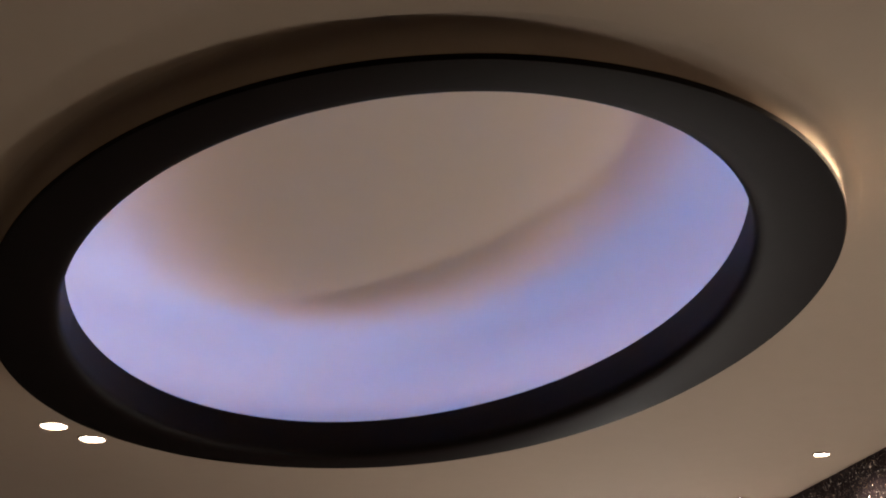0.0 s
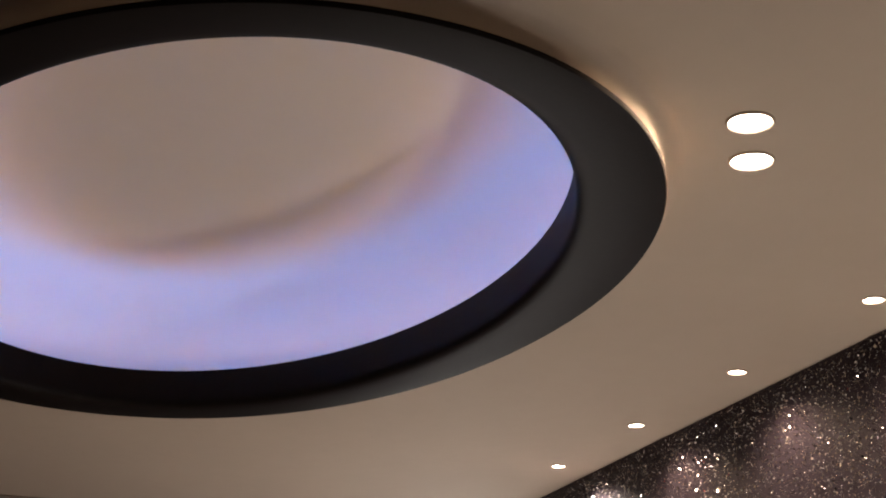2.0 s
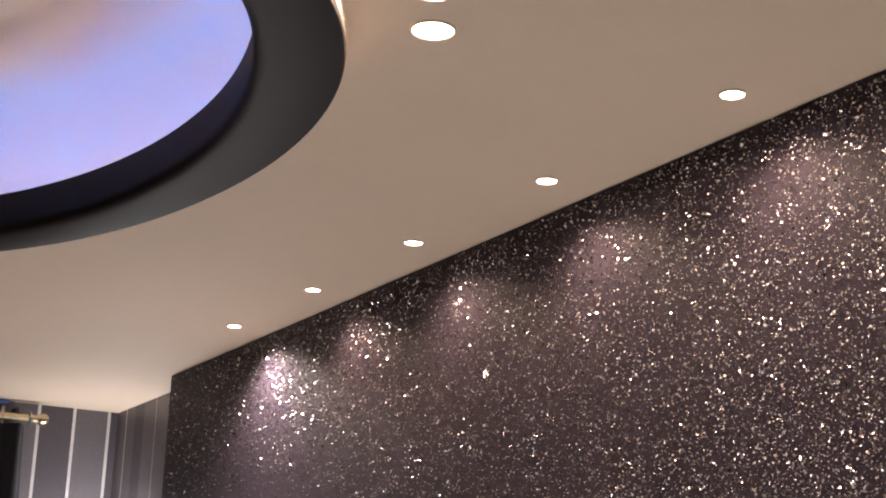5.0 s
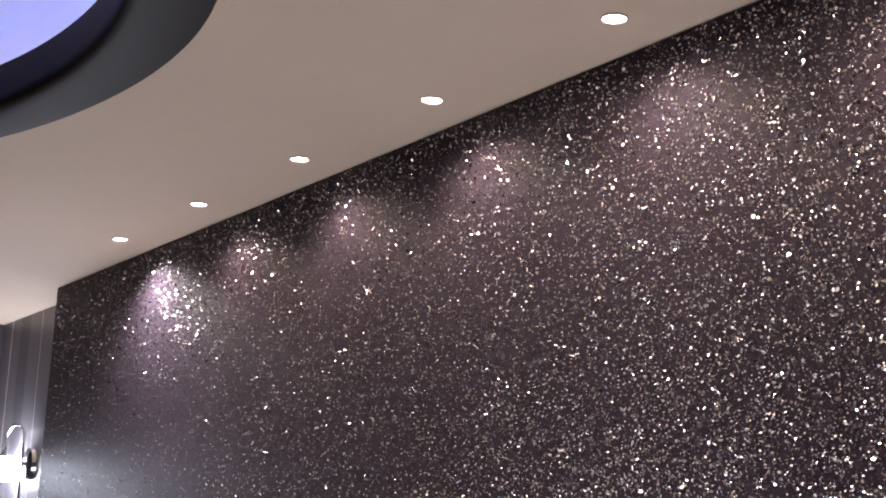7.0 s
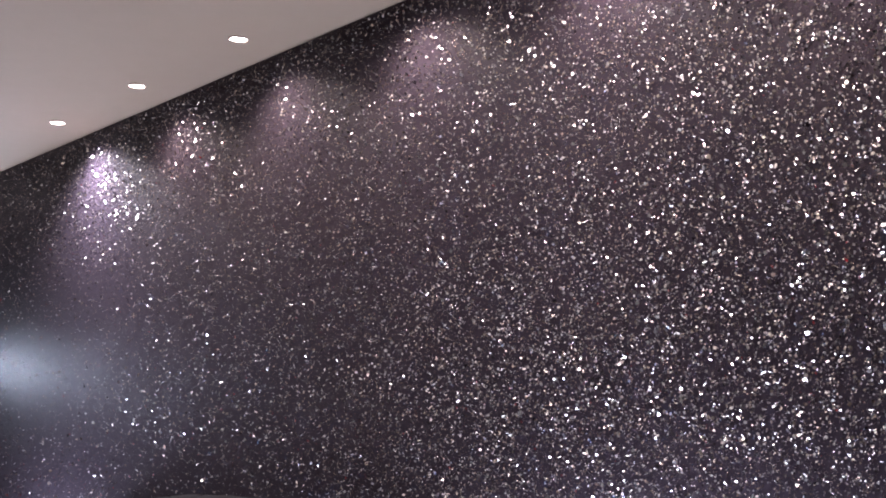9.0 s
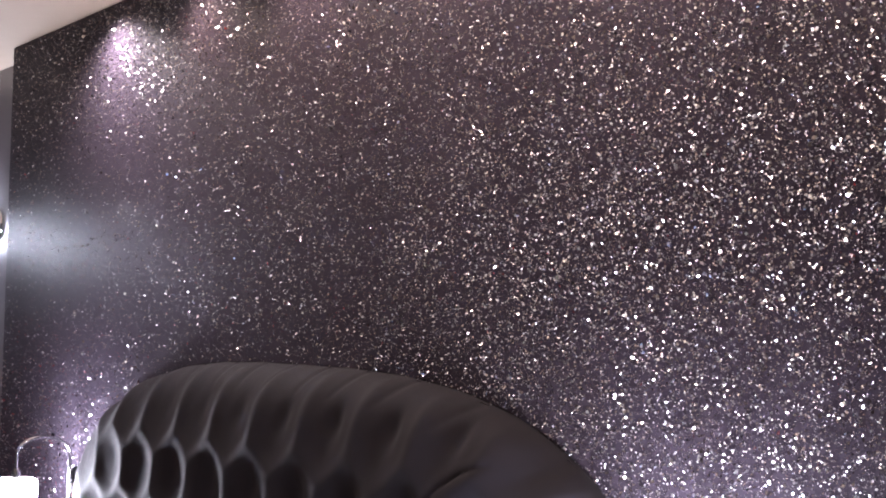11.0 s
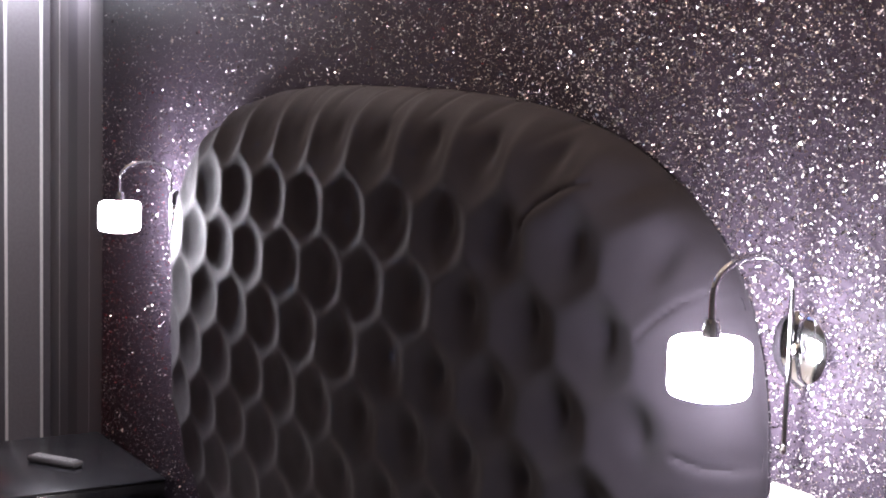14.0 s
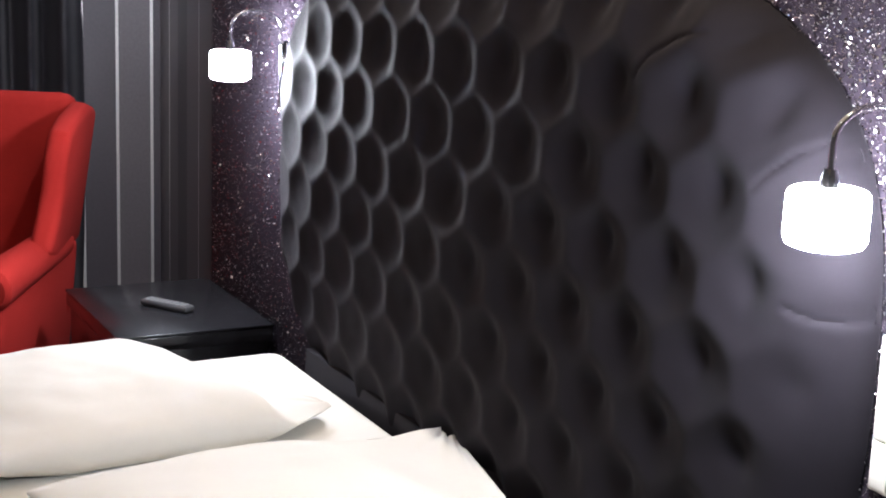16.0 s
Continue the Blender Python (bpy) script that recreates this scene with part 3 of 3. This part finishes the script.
def wall_lamp(x, y=0.0, dz=0.0, glass=None, turn=0, label="lit chrome gooseneck wall lamp with a crystal drum shade", group="lamps beside the headboard"):
    """Chrome gooseneck wall lamp: round plate, upright stem, arch out from the wall, glowing crystal shade."""
    root = tagged(empty("wall_lamp", Matrix.Translation((x, y, dz))), label, "wall lamp", group)
    plate = part("wall_plate", lathe_bm([(0, 0.022), (0.020, 0.0215), (0.040, 0.019), (0.050, 0.013), (0.054, 0.0), (0, 0)], 40), CHROME, root, "domed chrome wall plate")
    plate.matrix_basis = pose(0, 0, 1.262, 90, 0, 0)
    ax, ay = math.sin(radians(turn)), -math.cos(radians(turn))
    path = [(0, -0.030, 1.130 + 0.021 * i) for i in range(11)]
    for k in range(1, 17):
        a = math.pi * k / 16
        path.append((ax * 0.07 * (1 - math.cos(a)), -0.030 + ay * 0.07 * (1 - math.cos(a)), 1.345 + 0.045 * math.sin(a)))
    sx, sy = ax * 0.14, -0.030 + ay * 0.14
    path += [(sx, sy, 1.333), (sx, sy, 1.310)]
    stem = part("stem", tube_bm(path, 0.0045, 12), CHROME, root, "thin bent chrome stem")
    part("joint", lathe_bm([(0, -0.006), (0.009, -0.004), (0.011, 0.0), (0.009, 0.004), (0, 0.006)], 16), CHROME, stem).matrix_basis = pose(0, -0.026, 1.262, 90, 0, 0)
    part("stem_end", lathe_bm([(0, -0.008), (0.006, -0.006), (0.008, 0), (0.006, 0.006), (0, 0.008)], 16), CHROME, stem).location = (0, -0.030, 1.127)
    part("cap", lathe_bm([(0, 0.024), (0.009, 0.024), (0.012, 0.012), (0.013, 0.0), (0, 0.0)], 20), CHROME, root, "chrome cap").location = (sx, sy, 1.288)
    prof, flutes = [], 24
    bm_ = bmesh.new()
    outline = [(0.0, 0.076), (0.044, 0.076), (0.050, 0.072), (0.052, 0.064), (0.052, 0.012), (0.048, 0.004), (0.036, 0.0), (0.0, 0.0)]
    lathe_bm(outline, 48, bm_)
    for v in bm_.verts:
        r = math.hypot(v.co.x, v.co.y)
        if r > 0.03:
            f = 1 + 0.02 * math.cos(flutes * math.atan2(v.co.y, v.co.x))
            v.co.x, v.co.y = v.co.x * f, v.co.y * f
    part("shade", bm_, glass, root, "glowing fluted crystal shade").location = (sx, sy, 1.210)
    return root


wall_lamp(LAMPS[0], dz=-0.022, glass=SHADE_BRIGHT)
wall_lamp(LAMPS[1], glass=SHADE)
wall_lamp(-0.44, 0.10, 0.705, SHADE_CORNER, -84, "lit chrome gooseneck wall lamp on striped wallpaper", "lamps in the corner")

switch = tagged(empty("light_switch", Matrix.Translation((2.852, 0, 0.956))), "white plastic light switch block on the glitter wall", "light switch")
plate = part("frame", box_bm(-0.040, 0.040, -0.008, -0.001, -0.112, 0.112, 0.003), PLASTIC, switch)
for k, zc in enumerate((0.0715, 0.0)):
    part("rocker", box_bm(-0.0345, 0.0345, -0.013, -0.0085, zc - 0.034, zc + 0.034, 0.002), PLASTIC, plate)
for xc in (-0.0178, 0.0178):
    part("rocker", box_bm(xc - 0.0167, xc + 0.0167, -0.013, -0.0085, -0.1055, -0.0375, 0.002), PLASTIC, plate)


# ---- armchair ----
def shell_bm(outline, thick, bevel=0.03):
    """A padded panel: an outline in the xz plane, thick along y."""
    bm = bmesh.new()
    f = bm.faces.new([bm.verts.new((x, -thick / 2, z)) for x, z in outline])
    out = bmesh.ops.extrude_face_region(bm, geom=[f])
    for v in [q for q in out["geom"] if isinstance(q, bmesh.types.BMVert)]:
        v.co.y += thick
    bmesh.ops.recalc_face_normals(bm, faces=bm.faces)
    edges = [e for e in bm.edges if len(e.link_faces) == 2 and e.calc_face_angle() > 0.9]
    bmesh.ops.bevel(bm, geom=edges, offset=bevel, segments=4, profile=0.5, affect="EDGES")
    return bm


chair = tagged(empty("armchair", pose(-0.30, -0.83, 0, 0, 0, -30)), "red upholstered wing armchair beside the bedside table", "armchair")
part("seat_base", box_bm(-0.36, 0.36, -0.29, 0.29, 0.16, 0.32, 0.03, 3), RED, chair)
part("seat_cushion", box_bm(-0.24, 0.42, -0.25, 0.25, 0.32, 0.45, 0.05, 4), RED, chair, "thick red seat cushion")
back = part("backrest", box_bm(-0.06, 0.06, -0.36, 0.36, 0.0, 0.74, 0.05, 4), RED, chair, "padded red backrest")
back.matrix_basis = pose(-0.32, 0, 0.30, 0, -10, 0)
for sgn in (1, -1):
    wing = [(-0.44, 0.55), (-0.50, 0.99), (-0.38, 1.015), (-0.20, 0.995), (-0.10, 0.96), (-0.065, 0.88), (-0.075, 0.78), (-0.03, 0.68), (0.02, 0.60), (-0.1, 0.55)]
    w_ = part("wing", shell_bm(wing, 0.075, 0.028), RED, chair, "curved red wing")
    w_.matrix_basis = pose(0, sgn * 0.295, 0, sgn * -7, 0, sgn * 5)
    arm = part("arm", shell_bm([(-0.40, 0.16), (-0.40, 0.58), (0.05, 0.575), (0.33, 0.565), (0.36, 0.50), (0.34, 0.16)], 0.10, 0.035), RED, chair, "red arm")
    arm.matrix_basis = pose(0, sgn * 0.275, 0, sgn * -5, 0, 0)
    roll = part("arm_roll", tube_bm([(-0.30, 0, 0), (-0.1, 0, 0.004), (0.15, 0, 0.002), (0.345, 0, -0.004), (0.362, 0, -0.004)], [0.05, 0.06, 0.064, 0.064, 0.05], 20), RED, chair, "rolled red arm top")
    roll.matrix_basis = pose(0, sgn * 0.335, 0.565)
    for lx in (-0.33, 0.32):
        part("leg", lathe_bm([(0, 0), (0.014, 0), (0.024, 0.17), (0, 0.17)], 14), WOOD, chair, "dark wooden leg").location = (lx, sgn * 0.25, 0)


# ---- window side ----
def curtain_bm(y0, y1, z0, z1):
    bm = bmesh.new()
    n, m = 260, 14
    rows = []
    for j in range(m + 1):
        z = z1 + (z0 - z1) * j / m
        row = []
        for i in range(n + 1):
            y = y0 + (y1 - y0) * i / n
            fold = 0.030 * math.sin(y * 62 + 0.8 * math.sin(y * 7) + 0.25 * math.sin(z * 2.2 + y * 3)) + 0.010 * math.sin(y * 23 + z)
            edge = 0.03 * max(0, 1 - abs(i) / 10) * math.sin(z * 1.7)
            row.append(bm.verts.new((fold, y + edge, z)))
        rows.append(row)
    for a, b in zip(rows, rows[1:]):
        for i in range(n):
            bm.faces.new((a[i], a[i + 1], b[i + 1], b[i]))
    bmesh.ops.solidify(bm, geom=list(bm.faces), thickness=0.004)
    return bm


curtain = tagged(link_mesh("curtain", curtain_bm(-0.215, -2.0, 0.03, 2.39), CURTAIN), "heavy pleated black satin curtain", "curtain")
curtain.location = (-0.83, 0, 0)
rod = tagged(empty("curtain_rod", Matrix.Translation((-0.83, 0, 2.413))), "pale brass curtain rod with rings", "curtain rod")
pole = part("pole", tube_bm([(0, -0.195, 0), (0, -1.1, 0), (0, -2.05, 0)], 0.014, 16), BRASS, rod)
part("finial", lathe_bm([(0, 0.022), (0.016, 0.020), (0.021, 0.010), (0.021, -0.006), (0.015, -0.014), (0, -0.014)], 20), BRASS, pole, "rounded brass end cap").matrix_basis = pose(0, -0.188, 0, -90, 0, 0)
for yb in (-0.27, -1.95):
    part("bracket", tube_bm([(0, yb, 0.012), (-0.02, yb, 0.03), (-0.068, yb, 0.03)], 0.008, 10), GREY_PLASTIC, rod, "dark bracket")
for i in range(14):
    yy = -0.23 - i * 0.13
    part("curtain_ring", tube_bm([(0.021 * math.cos(2 * math.pi * k / 16), yy, 0.021 * math.sin(2 * math.pi * k / 16)) for k in range(17)], 0.0035, 8), CHROME, pole, "chrome ring")
tagged(link_mesh("pelmet_trim", box_bm(LEFT + 0.001, LEFT + 0.05, -2.1, -0.30, CEIL - 0.016, CEIL - 0.001, 0.002), NAVY), "navy blue pelmet strip along the ceiling", "trim", kind="structure")
